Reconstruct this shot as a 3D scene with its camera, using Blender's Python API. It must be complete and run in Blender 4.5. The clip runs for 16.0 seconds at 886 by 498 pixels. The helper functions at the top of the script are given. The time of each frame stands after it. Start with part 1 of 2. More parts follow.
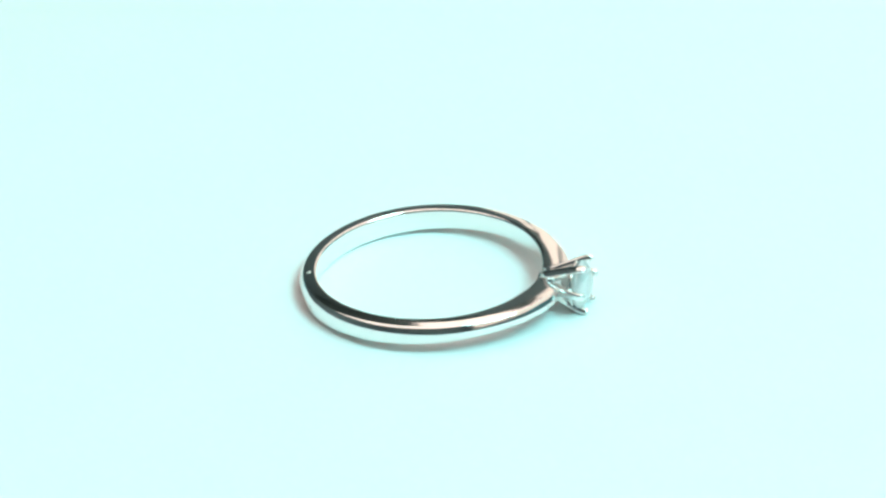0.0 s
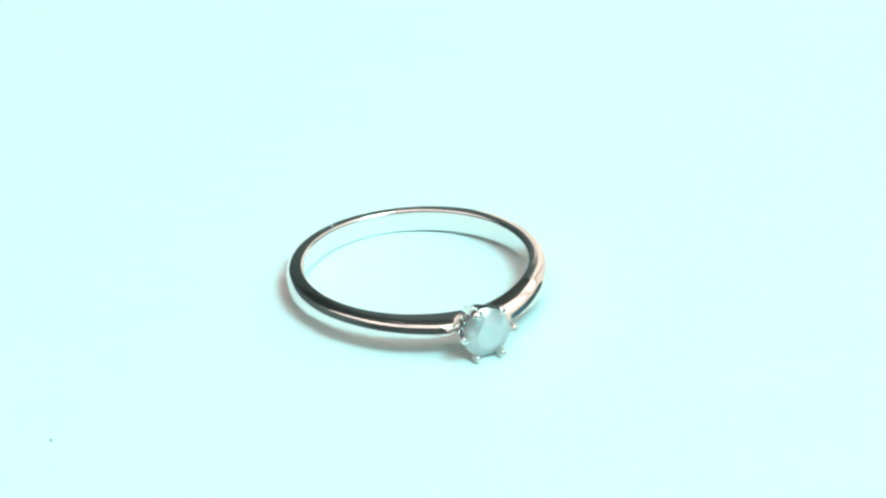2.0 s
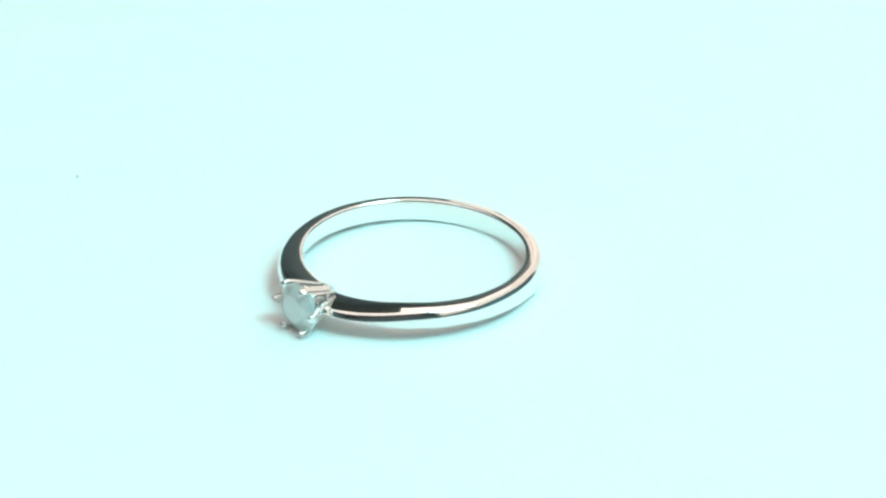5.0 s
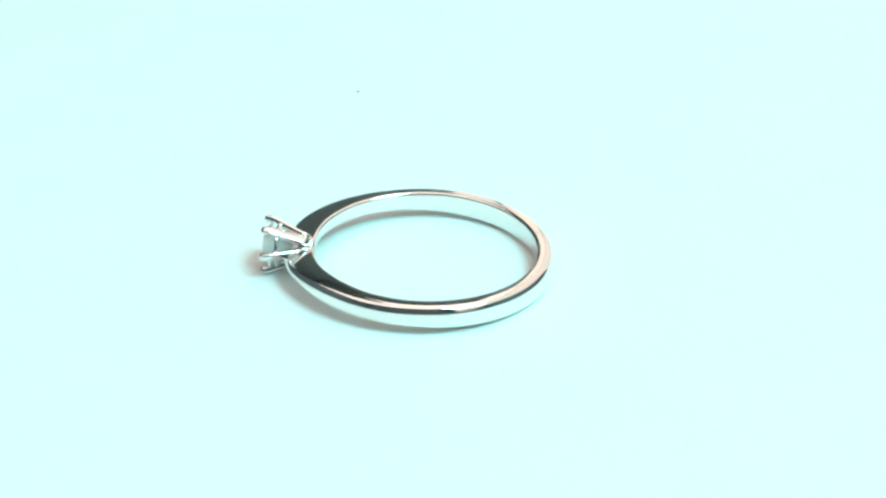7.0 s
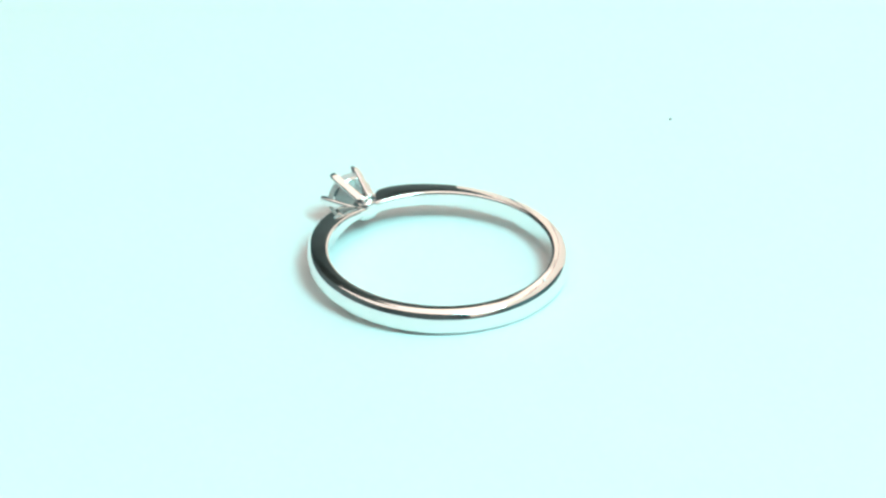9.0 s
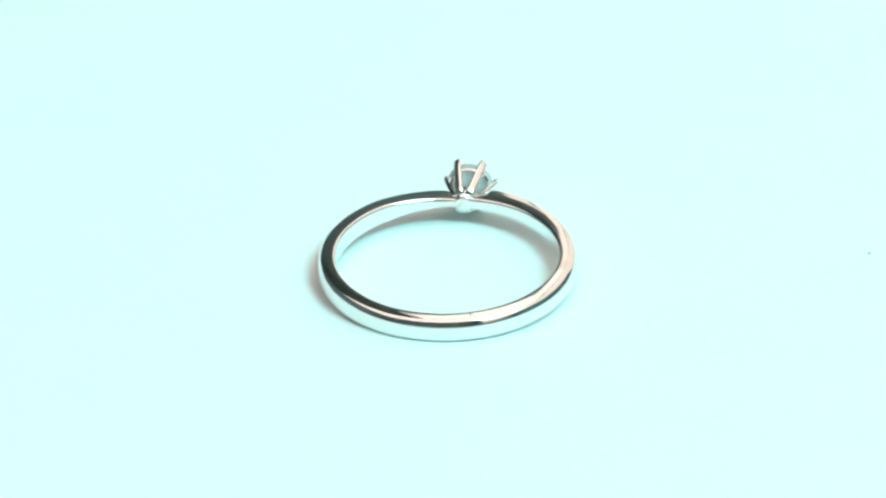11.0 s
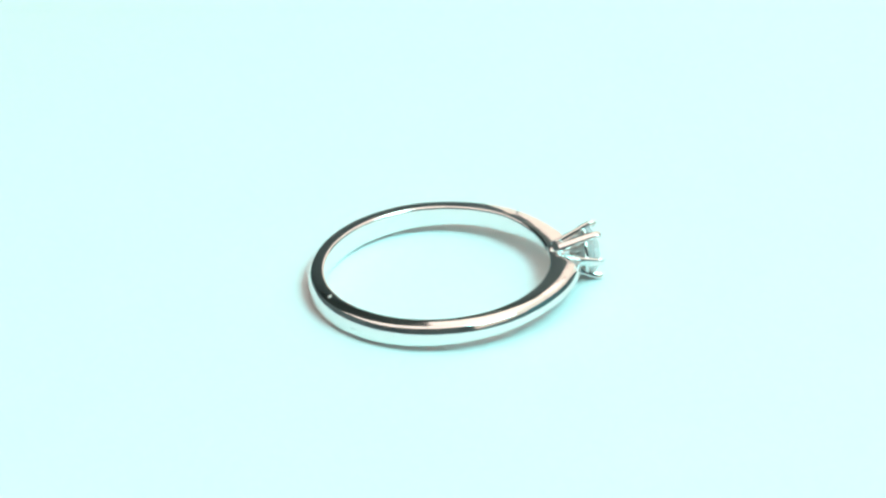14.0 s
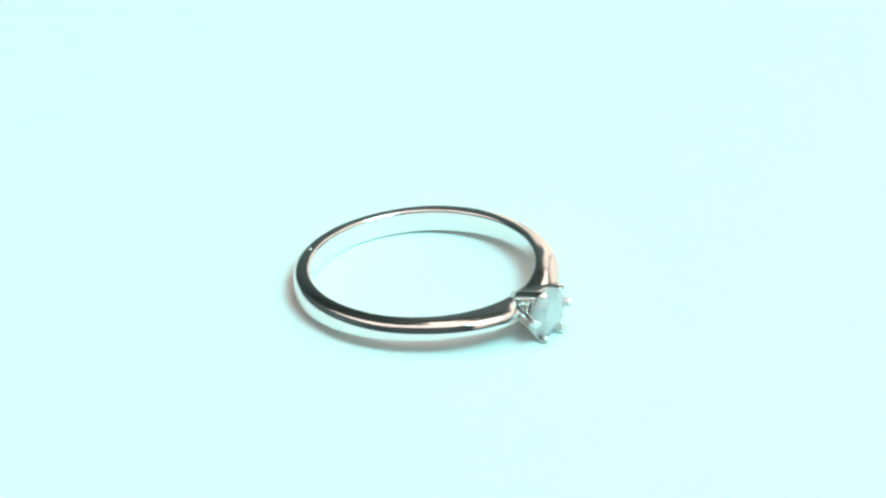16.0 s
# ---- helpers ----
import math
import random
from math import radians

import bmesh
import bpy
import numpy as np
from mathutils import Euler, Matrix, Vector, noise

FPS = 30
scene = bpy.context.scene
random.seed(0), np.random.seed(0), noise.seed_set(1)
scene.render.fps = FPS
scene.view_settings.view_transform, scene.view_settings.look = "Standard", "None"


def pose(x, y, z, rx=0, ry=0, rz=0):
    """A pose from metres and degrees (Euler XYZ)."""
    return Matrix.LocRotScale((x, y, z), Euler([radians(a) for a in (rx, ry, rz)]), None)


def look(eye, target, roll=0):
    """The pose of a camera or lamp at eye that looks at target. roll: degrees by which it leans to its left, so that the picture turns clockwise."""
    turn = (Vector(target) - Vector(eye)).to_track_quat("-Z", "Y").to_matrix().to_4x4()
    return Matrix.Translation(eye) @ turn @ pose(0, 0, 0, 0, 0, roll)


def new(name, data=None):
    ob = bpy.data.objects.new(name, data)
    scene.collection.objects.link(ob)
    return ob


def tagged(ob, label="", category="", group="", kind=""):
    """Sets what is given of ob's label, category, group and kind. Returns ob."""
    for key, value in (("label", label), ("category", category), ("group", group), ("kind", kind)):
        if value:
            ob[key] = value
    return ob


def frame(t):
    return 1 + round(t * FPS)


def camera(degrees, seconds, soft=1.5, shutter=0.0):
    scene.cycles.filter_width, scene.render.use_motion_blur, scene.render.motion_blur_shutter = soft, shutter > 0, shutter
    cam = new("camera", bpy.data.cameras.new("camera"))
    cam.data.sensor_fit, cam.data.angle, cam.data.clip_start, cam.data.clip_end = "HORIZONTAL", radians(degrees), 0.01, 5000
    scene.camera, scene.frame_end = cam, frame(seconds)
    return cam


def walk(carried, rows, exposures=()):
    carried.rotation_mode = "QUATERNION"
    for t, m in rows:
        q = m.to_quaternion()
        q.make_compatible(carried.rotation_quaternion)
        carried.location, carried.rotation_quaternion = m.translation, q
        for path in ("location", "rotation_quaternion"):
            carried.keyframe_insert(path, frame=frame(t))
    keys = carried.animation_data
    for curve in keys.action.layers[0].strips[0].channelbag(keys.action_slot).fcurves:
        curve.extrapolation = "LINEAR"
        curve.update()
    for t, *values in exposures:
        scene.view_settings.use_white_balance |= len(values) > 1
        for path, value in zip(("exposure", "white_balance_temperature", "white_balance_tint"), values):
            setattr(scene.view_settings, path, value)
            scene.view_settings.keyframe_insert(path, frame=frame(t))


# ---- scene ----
TOP = 0.75                      # height of the turning plate's face above the floor
MM = 0.001
START, RATE = -18.1, -23.917    # the setting's bearing at the start, and its turn in degrees a second
SECONDS = 16.0

# ---- camera: it stands still, 0.19 m from the ring ----
cam = camera(19.77, SECONDS, soft=2.6)
VIEW = look((0.0, -0.16688, TOP + 0.09401), (0.00105, 0.00456, TOP), -0.83)
walk(cam, [(0.0, VIEW), (SECONDS, VIEW)])

# ---- light: a cool daylight panel beside the table; added warm panels overhead and peach sheets at the side glow by their materials ----
scene.view_settings.exposure = 0.0
world = bpy.data.worlds.new("room_air")
world.use_nodes = True
world.node_tree.nodes["Background"].inputs[0].default_value = (0.9, 0.8, 0.74, 1)
world.node_tree.nodes["Background"].inputs[1].default_value = 0.01
scene.world = world


def area_lamp(name, place, target, width, height, watts, colour):
    data = bpy.data.lights.new(name, "AREA")
    data.shape, data.size, data.size_y, data.energy, data.color = "RECTANGLE", width, height, watts, colour
    ob = new(name, data)
    ob.matrix_world = look(place, target)
    return ob


KEY_PLACE = (0.30, -0.21, TOP + 0.56)
area_lamp("daylight_lamp", KEY_PLACE, (0, 0, TOP), 0.27, 0.27, 4.7, (0.325, 0.965, 1.0))


# ---- materials ----
def material(name, colour, rough=0.5, metal=0.0, grain=0.0, size=200.0, bump=0.0, ior=1.45, spread=0.0, clear=0.0, milk=0.0):
    """A surface with a slow drift and a fine grain of tone, and a relief of its own."""
    m = bpy.data.materials.new(name)
    m.use_nodes = True
    nt = m.node_tree
    b = nt.nodes["Principled BSDF"]
    b.inputs["Roughness"].default_value = rough
    b.inputs["Metallic"].default_value = metal
    b.inputs["IOR"].default_value = ior
    b.inputs["Transmission Weight"].default_value = clear
    if milk:
        b.inputs["Subsurface Weight"].default_value = milk
        b.inputs["Subsurface Radius"].default_value = (1.0, 1.0, 1.0)
        b.inputs["Subsurface Scale"].default_value = 0.003
    co = nt.nodes.new("ShaderNodeTexCoord")
    fine, slow = nt.nodes.new("ShaderNodeTexNoise"), nt.nodes.new("ShaderNodeTexNoise")
    fine.inputs["Scale"].default_value, slow.inputs["Scale"].default_value = size, size / 14
    fine.inputs["Detail"].default_value = 4
    both = nt.nodes.new("ShaderNodeMath")
    both.operation = "ADD"
    ramp = nt.nodes.new("ShaderNodeMapRange")
    ramp.inputs["From Min"].default_value, ramp.inputs["From Max"].default_value = 0.6, 1.4
    ramp.inputs["To Min"].default_value, ramp.inputs["To Max"].default_value = 1 - grain, 1 + grain
    tone = nt.nodes.new("ShaderNodeVectorMath")
    tone.operation = "SCALE"
    tone.inputs[0].default_value = colour
    link = nt.links.new
    for n in (fine, slow):
        link(co.outputs["Object"], n.inputs["Vector"])
    link(fine.outputs["Fac"], both.inputs[0])
    link(slow.outputs["Fac"], both.inputs[1])
    link(both.outputs[0], ramp.inputs["Value"])
    link(ramp.outputs["Result"], tone.inputs["Scale"])
    link(tone.outputs["Vector"], b.inputs["Base Color"])
    if spread:
        wear = nt.nodes.new("ShaderNodeMapRange")
        wear.inputs["From Min"].default_value, wear.inputs["From Max"].default_value = 0.35, 0.65
        wear.inputs["To Min"].default_value, wear.inputs["To Max"].default_value = max(rough - spread, 0.01), rough + spread
        link(slow.outputs["Fac"], wear.inputs["Value"])
        link(wear.outputs["Result"], b.inputs["Roughness"])
    if bump:
        bn = nt.nodes.new("ShaderNodeBump")
        bn.inputs["Strength"].default_value, bn.inputs["Distance"].default_value = 1.0, bump
        link(fine.outputs["Fac"], bn.inputs["Height"])
        link(bn.outputs["Normal"], b.inputs["Normal"])
    return m


def glow(name, colour, strength):
    m = bpy.data.materials.new(name)
    m.use_nodes = True
    b = m.node_tree.nodes["Principled BSDF"]
    b.inputs["Base Color"].default_value = (0.5, 0.45, 0.4, 1)
    b.inputs["Emission Color"].default_value = (*colour, 1)
    b.inputs["Emission Strength"].default_value = strength
    return m


WHITE_GOLD = material("polished_white_gold", (0.92, 0.90, 0.88), 0.085, 1.0, 0.015, 900, 0.0000022, spread=0.02)
WORN_GOLD = material("matt_white_gold", (0.90, 0.88, 0.86), 0.38, 1.0, 0.05, 2500, 0.0)
ENGRAVED = material("engraved_white_gold", (0.55, 0.54, 0.52), 0.35, 1.0, 0.05, 2500, 0.0)
# milky body and mottled tone stand in for the clear stone's inner reflections
DIAMOND = material("diamond", (0.97, 0.99, 0.94), 0.02, 0.0, 0.10, 1100, 0.0, ior=2.42, clear=0.27, milk=1.0)
CARD = material("white_card", (0.80, 0.80, 0.80), 0.62, 0.0, 0.012, 1400, 0.00001)
DUST = material("grey_dust", (0.5, 0.53, 0.52), 0.9, 0.0, 0.2, 9000, 0.0)
PLASTIC = material("white_plastic", (0.72, 0.72, 0.71), 0.4, 0.0, 0.02, 300, 0.0)
TABLE_WOOD = material("dark_table_wood", (0.13, 0.10, 0.08), 0.5, 0.0, 0.06, 60, 0.00005)
DARK_PAINT = material("charcoal_wall_paint", (0.165, 0.25, 0.275), 0.7, 0.0, 0.12, 25, 0.0004)
CEILING_PAINT = material("dark_ceiling_paint", (0.14, 0.20, 0.20), 0.85, 0.0, 0.03, 25, 0.0004)
FLOOR_WOOD = material("dark_floor_boards", (0.09, 0.075, 0.06), 0.5, 0.0, 0.2, 18, 0.0004)
BLACK_METAL = material("black_lamp_metal", (0.03, 0.03, 0.03), 0.45, 0.3, 0.1, 90, 0.0)
OVERHEAD_GLOW = glow("warm_overhead_glow", (1.0, 0.91, 0.83), 1.2)
# made-up side glow, which the gold mirrors as peach
SIDE_GLOW = glow("peach_side_glow", (1.0, 0.90, 0.79), 0.80)


# ---- mesh helpers ----
def part(name, bm, mat, parent=None, label="", smooth=False, at=None):
    """Links a bmesh as one mesh object, under a thing or a part if one is given."""
    me = bpy.data.meshes.new(name)
    bmesh.ops.recalc_face_normals(bm, faces=bm.faces)
    bm.to_mesh(me)
    bm.free()
    me.materials.append(mat)
    if smooth:
        me.polygons.foreach_set("use_smooth", [True] * len(me.polygons))
    ob = new(name, me)
    if parent:
        ob.parent = parent
    if at is not None:
        ob.matrix_basis = at
    return tagged(ob, label) if label else ob


def box(bm, x0, y0, z0, x1, y1, z1, bevel=0.0):
    made = bmesh.ops.create_cube(bm, size=1.0, matrix=Matrix.Translation(((x0 + x1) / 2, (y0 + y1) / 2, (z0 + z1) / 2)) @ Matrix.Diagonal((x1 - x0, y1 - y0, z1 - z0, 1)))
    if bevel:
        edges = {e for v in made["verts"] for e in v.link_edges}
        bmesh.ops.bevel(bm, geom=list(edges), offset=bevel, segments=2, profile=0.5, affect="EDGES")
    return bm


def lathe(bm, profile, count=96, axis="z"):
    """Turns a profile of (radius, height) round an axis; a radius of 0 closes an end."""
    rows = []
    for r, h in profile:
        ring = []
        for i in range(1 if r == 0 else count):
            a = 2 * math.pi * i / count
            ring.append(bm.verts.new((r * math.cos(a), r * math.sin(a), h) if axis == "z" else (h, r * math.cos(a), r * math.sin(a))))
        rows.append(ring)
    for a, b in zip(rows, rows[1:]):
        for i in range(count):
            quad = [a[i % len(a)], a[(i + 1) % len(a)], b[(i + 1) % len(b)], b[i % len(b)]]
            quad = list(dict.fromkeys(quad))
            if len(quad) > 2:
                bm.faces.new(quad)
    return bm


def tube(bm, places, radii, sides=12, flat=1.0, out=(0, 0, 1), power=2.0):
    """A closed rod along the places; flat squeezes it across the direction out, a higher power squares it."""
    rows = []
    for i, p in enumerate(places):
        way = (places[min(i + 1, len(places) - 1)] - places[max(i - 1, 0)]).normalized()
        side = way.cross(Vector(out)).normalized()
        up = side.cross(way)
        ring = []
        for k in range(sides):
            c, s = math.cos(2 * math.pi * (k + 0.5) / sides), math.sin(2 * math.pi * (k + 0.5) / sides)
            c, s = math.copysign(abs(c) ** (2 / power), c), math.copysign(abs(s) ** (2 / power), s)
            ring.append(bm.verts.new(p + (side * c * flat + up * s) * radii[i]))
        rows.append(ring)
    for a, b in zip(rows, rows[1:]):
        for k in range(sides):
            bm.faces.new((a[k], a[(k + 1) % sides], b[(k + 1) % sides], b[k]))
    bm.faces.new(rows[0])
    bm.faces.new(rows[-1][::-1])
    return bm


# ---- the unseen room round the table ----
X0, X1, Y0, Y1, HIGH, THICK = -1.7, 0.62, -1.6, 2.2, 2.4, 0.12


# openings made up for the glowing sheets, placed to suit the ring's reflections
EAST_OPENINGS = ((-1.2, 1.05, 0.50, 2.37), (0.52, 0.60, 2.196, 2.37))    # y0, z0, y1, z1
NORTH_OPENINGS = ((0.12, 0.60, 0.30, 1.78), (0.31, 0.60, 0.616, 2.37))   # x0, z0, x1, z1


def pierced(lo, hi, windows):
    """The upright rectangles of a wall from lo to hi that leave its openings free."""
    edge = lo
    for a0, z0, a1, z1 in windows:
        yield edge, 0, a0, HIGH
        yield a0, 0, a1, z0
        yield a0, z1, a1, HIGH
        edge = a1
    yield edge, 0, hi, HIGH


def room():
    def wall(name, mat, label, *b):
        return tagged(part(name, box(bmesh.new(), *b), mat), label, "wall", kind="structure")
    north = bmesh.new()
    for x0, z0, x1, z1 in pierced(X0 - THICK, X1 + THICK, NORTH_OPENINGS):
        box(north, x0, Y1, z0, x1, Y1 + THICK, z1)
    tagged(part("wall_north", north, DARK_PAINT), "dark grey painted wall with two narrow openings for added glowing sheets", "wall", kind="structure")
    tagged(part("wall_behind", box(bmesh.new(), X0 - THICK, Y1 + THICK + 0.004, 0, X1 + THICK, Y1 + 2 * THICK, HIGH), DARK_PAINT), "plain wall that closes the corner openings", "wall", kind="structure")
    wall("wall_south", DARK_PAINT, "dark grey painted wall of the room", X0 - THICK, Y0 - THICK, 0, X1 + THICK, Y0, HIGH)
    wall("wall_west", DARK_PAINT, "dark grey painted side wall", X0 - THICK, Y0, 0, X0, Y1, HIGH)
    east = bmesh.new()
    for y0, z0, y1, z1 in pierced(Y0, Y1, EAST_OPENINGS):
        box(east, X1, y0, z0, X1 + THICK, y1, z1)
    tagged(part("wall_east", east, DARK_PAINT), "dark grey painted wall with two wide openings for added glowing sheets", "wall", kind="structure")
    tagged(part("wall_outer", box(bmesh.new(), X1 + THICK + 0.004, Y0 - THICK, 0, X1 + 2 * THICK, Y1 + THICK, HIGH), DARK_PAINT), "plain wall that closes the openings' reveals", "wall", kind="structure")
    tagged(part("floor", box(bmesh.new(), X0 - THICK, Y0 - THICK, -0.1, X1 + THICK, Y1 + THICK, 0), FLOOR_WOOD), "dark wooden floor under the table", "floor", kind="structure")
    tagged(part("ceiling", box(bmesh.new(), X0 - THICK, Y0 - THICK, HIGH, X1 + THICK, Y1 + THICK, HIGH + 0.1), CEILING_PAINT), "dark grey painted ceiling", "ceiling", kind="structure")


# unseen panel, added overhead for warm fill and the pale stripes in the gold
def overhead_panel(place, x, y):
    lamp = tagged(new("overhead_panel"), "unseen warm glowing panel added flush on the ceiling", "ceiling lamp", "ceiling panels")
    lamp.location = (*place, HIGH)
    for x0, y0, x1, y1 in ((-x, -y, x, -y + 0.008), (-x, y - 0.008, x, y), (-x, -y + 0.008, -x + 0.008, y - 0.008), (x - 0.008, -y + 0.008, x, y - 0.008)):
        part("frame_bar", box(bmesh.new(), x0, y0, -0.05, x1, y1, 0, 0.003), BLACK_METAL, lamp)
    part("diffuser", box(bmesh.new(), -x + 0.008, -y + 0.008, -0.04, x - 0.008, y - 0.008, -0.02), OVERHEAD_GLOW, lamp, "added warm glowing face")


def glow_sheet(place, turn, wide, low, high):
    """An unseen glowing sheet, hung like a roller blind along its own y, added for warm fill and reflections."""
    blind = tagged(new("glow_sheet"), "unseen glowing peach sheet on a roller, added for warm reflections", "blind", "corner window blinds")
    blind.matrix_basis = pose(*place, 0, 0, turn)
    part("fabric", box(bmesh.new(), -0.003, 0.01, low + 0.03, 0.003, wide - 0.01, high - 0.026), SIDE_GLOW, blind, "added glowing peach sheet")
    part("bottom_bar", box(bmesh.new(), -0.01, 0.01, low + 0.002, 0.01, wide - 0.01, low + 0.03, 0.003), PLASTIC, blind)
    part("roller", tube(bmesh.new(), [Vector((0, 0.005, high - 0.015)), Vector((0, wide - 0.005, high - 0.015))], [0.012, 0.012], 24), PLASTIC, blind, smooth=True)


def panel_lamp():
    """The daylight panel on its stand, which gives the cool light from the side."""
    lamp = tagged(new("panel_lamp"), "black framed daylight panel lamp on a table stand", "lamp")
    lamp.location = (KEY_PLACE[0], KEY_PLACE[1], TOP - 0.04)
    aim = Matrix.Translation((0, 0, KEY_PLACE[2] - TOP + 0.04)) @ look(KEY_PLACE, (0, 0, TOP)).to_3x3().to_4x4()
    back = part("back_panel", box(bmesh.new(), -0.15, -0.15, 0.004, 0.15, 0.15, 0.022, 0.004), BLACK_METAL, lamp, at=aim)
    for x0, y0, x1, y1 in ((-0.15, -0.15, 0.15, -0.14), (-0.15, 0.14, 0.15, 0.15), (-0.15, -0.14, -0.14, 0.14), (0.14, -0.14, 0.15, 0.14)):
        part("frame_bar", box(bmesh.new(), x0, y0, -0.006, x1, y1, 0.004, 0.001), BLACK_METAL, back)
    part("pole", tube(bmesh.new(), [Vector((0.14, -0.097, 0.012)), Vector((0.14, -0.097, 0.60)), Vector((0.010, -0.007, 0.620))], [0.007, 0.007, 0.006], 16, out=(0, 1, 0)), BLACK_METAL, lamp, smooth=True)
    part("foot", lathe(bmesh.new(), [(0, 0), (0.07, 0), (0.072, 0.004), (0.07, 0.010), (0.02, 0.014), (0, 0.014)], 48), BLACK_METAL, lamp, at=pose(0.14, -0.097, 0))


def table():
    thing = tagged(new("table"), "dark wooden table under the turntable", "table")
    part("tabletop", box(bmesh.new(), -0.5, -0.45, TOP - 0.072, 0.58, 0.5, TOP - 0.04, 0.003), TABLE_WOOD, thing)
    for x in (-0.46, 0.54):
        for y in (-0.41, 0.46):
            part("leg", box(bmesh.new(), x - 0.025, y - 0.025, 0, x + 0.025, y + 0.025, TOP - 0.0725, 0.003), TABLE_WOOD, thing)


def turntable():
    thing = tagged(new("turntable"), "round white display turntable covered with plain white card", "turntable")
    thing.location = (0, 0, TOP)
    part("base", lathe(bmesh.new(), [(0, -0.04), (0.085, -0.04), (0.088, -0.037), (0.088, -0.013), (0.085, -0.010), (0, -0.010)], 96), PLASTIC, thing, "white plastic base")
    plate = part("plate", lathe(bmesh.new(), [(0, -0.009), (0.098, -0.009), (0.1, -0.007), (0.1, -0.0012), (0, -0.0012)], 128), PLASTIC, thing, "white turning plate")
    part("card_cover", lathe(bmesh.new(), [(0, -0.001), (0.0985, -0.001), (0.099, -0.0006), (0.0985, 0), (0, 0)], 128), CARD, plate, "smooth white card")
    return plate


# ---- the ring ----
RI = 8.4           # inside radius, in mm
FLANK = ((-180, 6, 12), (-120, 8, 14), (-68, 8, 14), (-45, 0, 12), (-25, 0, 8), (0, 2, 6), (1, 8, 13), (35, 8, 13), (60, 4, 12), (92, -3, 11), (125, -2, 12), (160, 5, 13), (180, 6, 12))   # bearing from the setting, slope of the flank inside and outside, in degrees
HEAD = 0.79        # height of the setting's axis, in mm
TILT = 3.2         # the prongs lift the ring at its setting


def half_width(a):
    d = math.degrees(math.atan2(math.sin(a), math.cos(a)))
    pinch = 0.22 * max(0.0, 1 - d / 42) if d > 0 else 0.06 * max(0.0, 1 + d / 20)
    return (1.385 - 0.385 * math.cos(a) + 0.04 + 0.22 * math.sin(a) ** 2) / 2 - pinch + 0.13 * math.exp(-((d - 45) / 25) ** 2)


def between(rows, d):
    """The values at d, drawn evenly from row to row."""
    for a, b in zip(rows, rows[1:]):
        if d <= b[0]:
            f = (d - a[0]) / (b[0] - a[0])
            return [u + (v - u) * f for u, v in zip(a[1:], b[1:])]
    return rows[-1][1:]


THICK_ROWS = ((0, 0.85), (4, 0.95), (8, 2.2), (14, 2.3), (25, 2.1), (38, 1.83), (52, 1.58), (70, 1.43), (95, 1.34), (180, 1.30))


def thickness(a):
    return between(THICK_ROWS, abs(math.degrees(math.atan2(math.sin(a), math.cos(a)))))[0]


def rounded(corners, steps=7):
    """A closed outline of (r, z) with its corners rounded; each corner is r, z, radius."""
    out, n = [], len(corners)
    for i in range(n):
        p = Vector(corners[i][:2])
        a, b = Vector(corners[i - 1][:2]) - p, Vector(corners[(i + 1) % n][:2]) - p
        half = a.angle(b) / 2
        cut = min(corners[i][2] / math.tan(half), 0.62 * a.length, 0.62 * b.length)
        rad = cut * math.tan(half)
        a.normalize()
        b.normalize()
        mid = p + (a + b).normalized() * (rad / math.sin(half))
        u, v = p + a * cut - mid, p + b * cut - mid
        sweep = math.pi - 2 * half
        for k in range(steps + 1):
            f = k / steps
            out.append(mid + (u * math.sin((1 - f) * sweep) + v * math.sin(f * sweep)) / math.sin(sweep))
    return out


def band_mesh():
    """A band with sloping shoulders and a gently bowed outer face; it swells and flattens towards the setting."""
    bm, count, rows = bmesh.new(), 360, []
    raw = [thickness(2 * math.pi * i / count) for i in range(count)]
    thick = [sum(raw[(i + k) % count] for k in range(-2, 3)) / 5 for i in range(count)]
    for i in range(count):
        a = 2 * math.pi * i / count
        d = math.degrees(math.atan2(math.sin(a), math.cos(a)))
        inner, outer = (radians(v) for v in between(FLANK, d))
        t, h = thick[i], half_width(a)
        mid = h - math.tan(inner) * 0.5 * t
        edge = mid - math.tan(outer) * (0.5 * t - 0.28)
        foot = edge - 0.40
        outline = rounded([(RI, h, 0.22), (RI + 0.5 * t, mid, 2.2), (RI + t - 0.28, edge, 0.35), (RI + t - 0.02, foot, 0.9), (RI + t + 0.01, 0.06 - h, 0.26),
                           (RI + 0.55 * t, 0.02 - h, 2.5), (RI, -h, 0.13), (RI - 0.015, 0, 5.0)])
        rows.append([bm.verts.new((r * math.cos(a) * MM, r * math.sin(a) * MM, (0.885 + z) * MM)) for r, z in outline])
    for i in range(count):
        a, b = rows[i], rows[(i + 1) % count]
        for k in range(len(a)):
            n = (k + 1) % len(a)
            bm.faces.new((a[k], b[k], b[n], a[n]))
    return bm


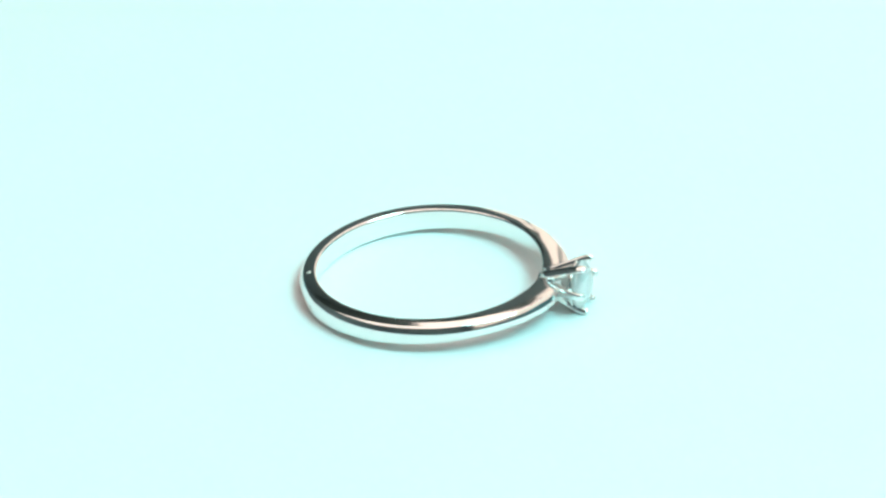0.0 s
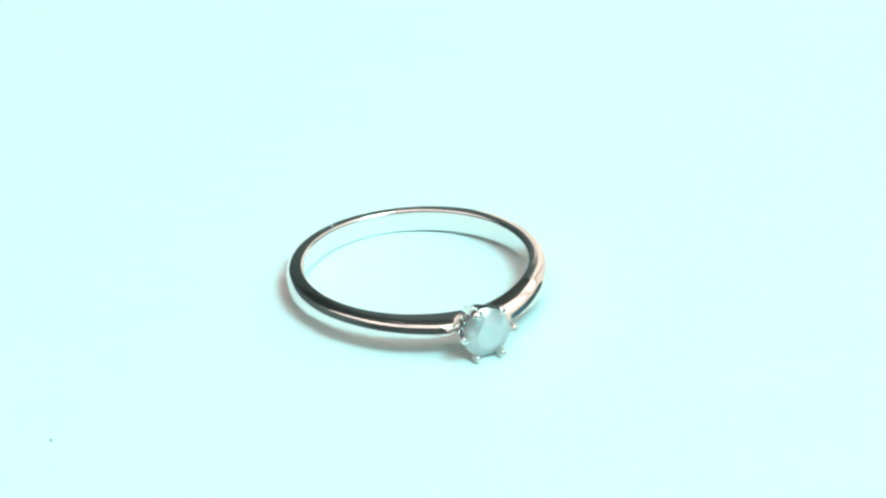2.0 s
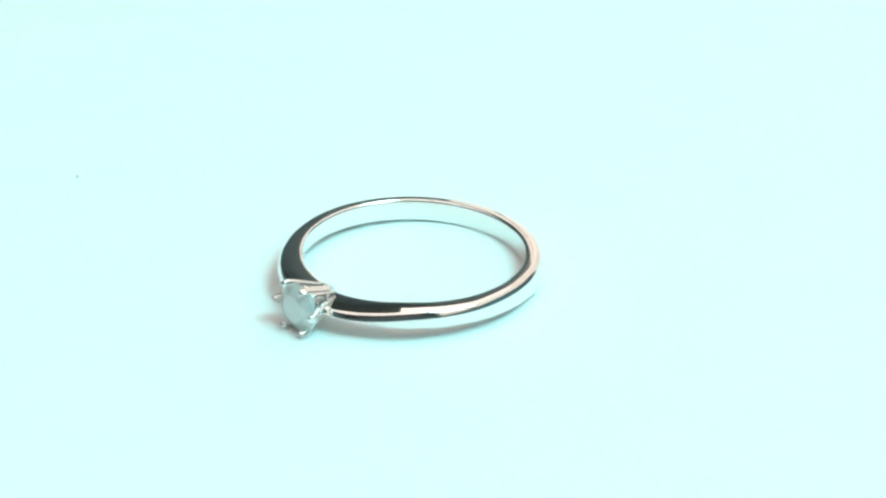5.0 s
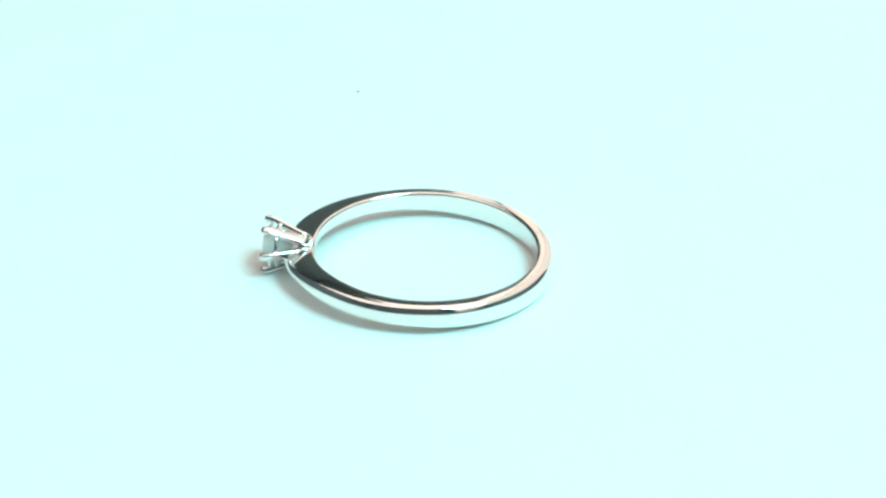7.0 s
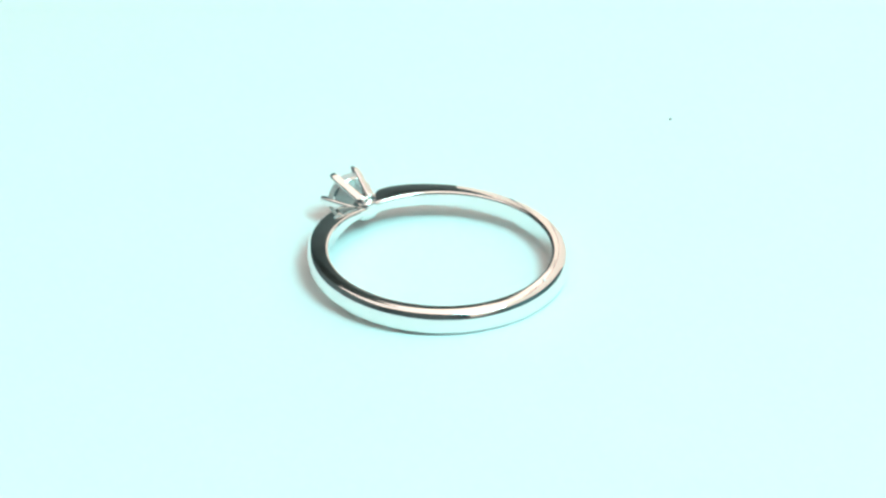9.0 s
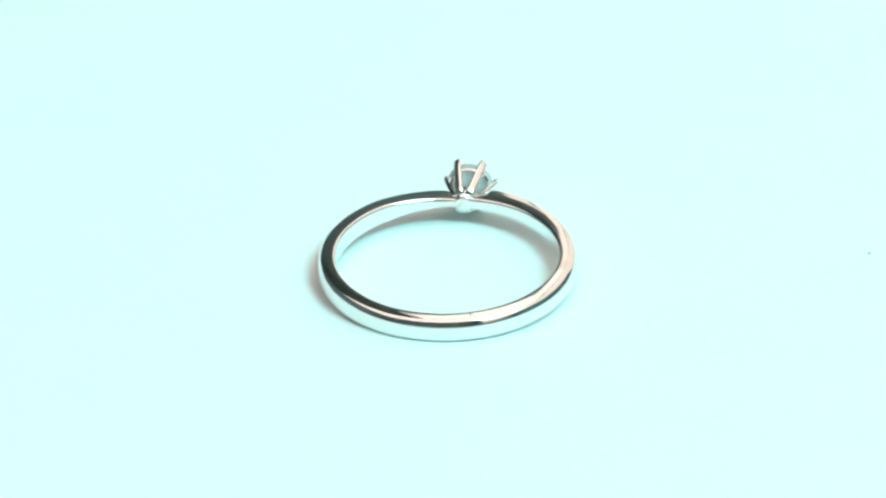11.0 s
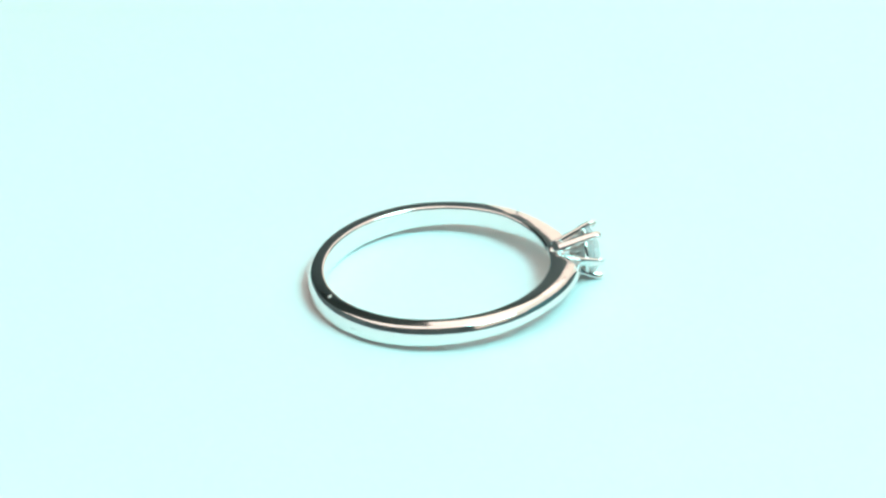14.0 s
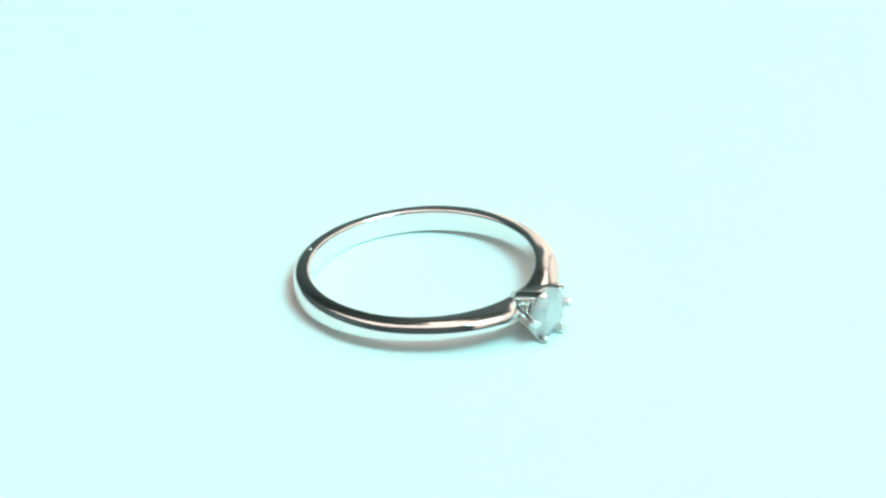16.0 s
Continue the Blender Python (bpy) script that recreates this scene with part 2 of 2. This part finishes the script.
def brilliant_mesh(radius):
    """A round brilliant with its axis along x: table, crown, girdle and pavilion facets."""
    bm = bmesh.new()
    def loop(r, x, count, turn):
        return [bm.verts.new((x, r * math.cos(2 * math.pi * (i + turn) / count), r * math.sin(2 * math.pi * (i + turn) / count))) for i in range(count)]
    table_edge = loop(radius * 0.56, radius * 0.33, 8, 0.5)
    star = loop(radius * 0.79, radius * 0.19, 8, 0)
    top = loop(radius, radius * 0.025, 16, 0)
    low = loop(radius, -radius * 0.025, 16, 0)
    mid = loop(radius * 0.30, -radius * 0.62, 8, 0.5)
    tip = bm.verts.new((-radius * 0.86, 0, 0))
    bm.faces.new(table_edge)
    for i in range(8):
        j = (i + 1) % 8
        bm.faces.new((star[i], table_edge[i], table_edge[i - 1]))
        bm.faces.new((table_edge[i], star[i], top[2 * i + 1], star[j]))
        bm.faces.new((star[i], top[2 * i], top[2 * i + 1]))
        bm.faces.new((star[j], top[2 * i + 1], top[(2 * i + 2) % 16]))
        bm.faces.new((low[2 * i], low[2 * i + 1], mid[i]))
        bm.faces.new((low[2 * i + 1], low[(2 * i + 2) % 16], mid[i]))
        bm.faces.new((low[2 * i], mid[i], tip, mid[i - 1]))
    for i in range(16):
        bm.faces.new((top[i], top[(i + 1) % 16], low[(i + 1) % 16], low[i]))
    return bm


TURN = 59.2        # the first claw's bearing round the stone
ASKEW = 0.26       # the setting stands a little off the band's axis, in mm


def prong_mesh():
    """One claw in the plane y = 0: a flat rod that flares from the base and folds over the stone with a bead."""
    way = [(8.7, 0.66), (9.3, 0.88), (10.0, 1.18), (10.8, 1.53), (11.5, 1.84), (11.85, 1.97), (12.08, 1.94), (12.16, 1.8)]
    bm = tube(bmesh.new(), [Vector((x, 0, z)) * MM for x, z in way], [r * MM for r in (0.36, 0.36, 0.35, 0.34, 0.32, 0.30, 0.27, 0.18)], 16, 0.85, (0, 1, 0), 3.6)
    bmesh.ops.create_icosphere(bm, subdivisions=2, radius=0.25 * MM, matrix=Matrix.Translation(Vector((12.05, 0, 1.9)) * MM))
    return bm


def engraved_bars(name, parent, start, stop, z, radius, count, heights):
    """Marks too small to read, as plain sunk bars along the band."""
    for i in range(count):
        a = radians(start + (stop - start) * (i + 0.5) / count)
        wide = radians(abs(stop - start) / count * 0.3) * radius
        h = heights[i % len(heights)]
        part(name, box(bmesh.new(), -0.02 * MM, -wide * MM, -h * MM, 0.02 * MM, wide * MM, h * MM), ENGRAVED, parent,
             at=Matrix.Translation((radius * math.cos(a) * MM, radius * math.sin(a) * MM, z * MM)) @ pose(0, 0, 0, 0, 0, math.degrees(a)))


def ring():
    thing = tagged(new("ring"), "polished white gold solitaire ring lying on white card", "ring")
    tilt = Matrix.Translation((-9.6 * MM, 0, 0)) @ pose(0, 0, 0, 0, -TILT, 0) @ Matrix.Translation((9.6 * MM, 0, 0))
    band = part("band", band_mesh(), WHITE_GOLD, thing, "polished half-round white gold band with swelling shoulders", True, tilt)
    a = radians(-158.3)
    nick = lathe(bmesh.new(), [(0, -0.10), (0.12, -0.06), (0.16, 0.0), (0.11, 0.06), (0, 0.08)], 14)
    bmesh.ops.scale(nick, vec=(0.0014, 0.0008, 0.0007), verts=nick.verts)
    part("nick", nick, WORN_GOLD, band, "tiny bright nick", True, Matrix.Translation((9.02 * math.cos(a) * MM, 9.02 * math.sin(a) * MM, 1.73 * MM)) @ pose(0, 0, 0, 0, 25, -158.3))
    engraved_bars("engraved_mark", band, -138.5, -132.0, 0.62, 9.694, 4, (0.14, 0.17, 0.12))
    engraved_bars("engraved_mark", band, 125.0, 140.0, 0.95, 8.51, 7, (0.26, 0.22, 0.28, 0.18))
    head = part("setting", lathe(bmesh.new(), [(0, 8.30), (0.58, 8.31), (0.70, 8.36), (0.78, 8.6), (0.86, 8.95), (1.02, 9.45), (0.95, 9.5), (0, 9.2)], 32, "x"), WHITE_GOLD, thing, "six-claw white gold setting", True,
                tilt @ Matrix.Translation((0.08 * MM, ASKEW * MM, HEAD * MM)))
    for v in head.data.vertices:
        v.co *= MM
    rail = bmesh.new()
    lathe(rail, [(1.60 * MM, 10.92 * MM), (1.72 * MM, 11.02 * MM), (1.70 * MM, 11.18 * MM), (1.58 * MM, 11.22 * MM), (1.50 * MM, 11.08 * MM), (1.60 * MM, 10.92 * MM)], 48, "x")
    part("rail", rail, WHITE_GOLD, head, "", True)
    first = part("prong", prong_mesh(), WHITE_GOLD, head, "", True)
    for i in range(6):
        ob = first if i == 0 else new("prong", first.data)
        ob.parent = head
        ob.matrix_basis = Matrix.Rotation(radians(-90 + TURN + 60 * i), 4, "X")
    part("diamond", brilliant_mesh(1.86 * MM), DIAMOND, thing, "round brilliant-cut diamond", False, tilt @ Matrix.Translation((11.6 * MM, ASKEW * MM, HEAD * MM)) @ pose(0, 0, 0, 11, 0, 0))
    return thing


def dust_speck():
    bm = bmesh.new()
    bmesh.ops.create_icosphere(bm, subdivisions=2, radius=0.13 * MM)
    for v in bm.verts:
        v.co *= 1 + 0.35 * noise.noise(v.co * 9000)
        v.co.z *= 0.6
    return tagged(part("dust_speck", bm, DUST, smooth=True), "tiny grey speck of dust on the white card", "dust")


room()
# three added panels, laid out by what the band reflects
overhead_panel((-0.47, -0.08), 1.07, 0.92)
overhead_panel((0.225, 1.23), 0.375, 0.37)
overhead_panel((0.465, 1.90), 0.135, 0.285)
for y0, z0, y1, z1 in EAST_OPENINGS:
    glow_sheet((X1 + 0.014, y0, 0), 0, y1 - y0, z0, z1)
for x0, z0, x1, z1 in NORTH_OPENINGS:
    glow_sheet((x1, Y1 + 0.014, 0), 90, x1 - x0, z0, z1)
panel_lamp()
table()
PLATE = turntable()
RING = ring()
SPECK = dust_speck()


def motions():
    """The plate turns evenly clockwise, and carries the ring and the speck."""
    plate, gold, dust = [], [], []
    for k in range(161):
        t = k / 10
        turn = pose(0, 0, 0, 0, 0, START + RATE * t)
        plate.append((t, turn))
        gold.append((t, Matrix.Translation((0, 0, TOP)) @ turn @ pose(0.49 * MM, -1.28 * MM, -0.03 * MM)))
        dust.append((t, Matrix.Translation((0, 0, TOP)) @ turn @ pose(9.1 * MM, -32.42 * MM, 0.06 * MM)))
    walk(PLATE, plate)
    walk(RING, gold)
    walk(SPECK, dust)


motions()
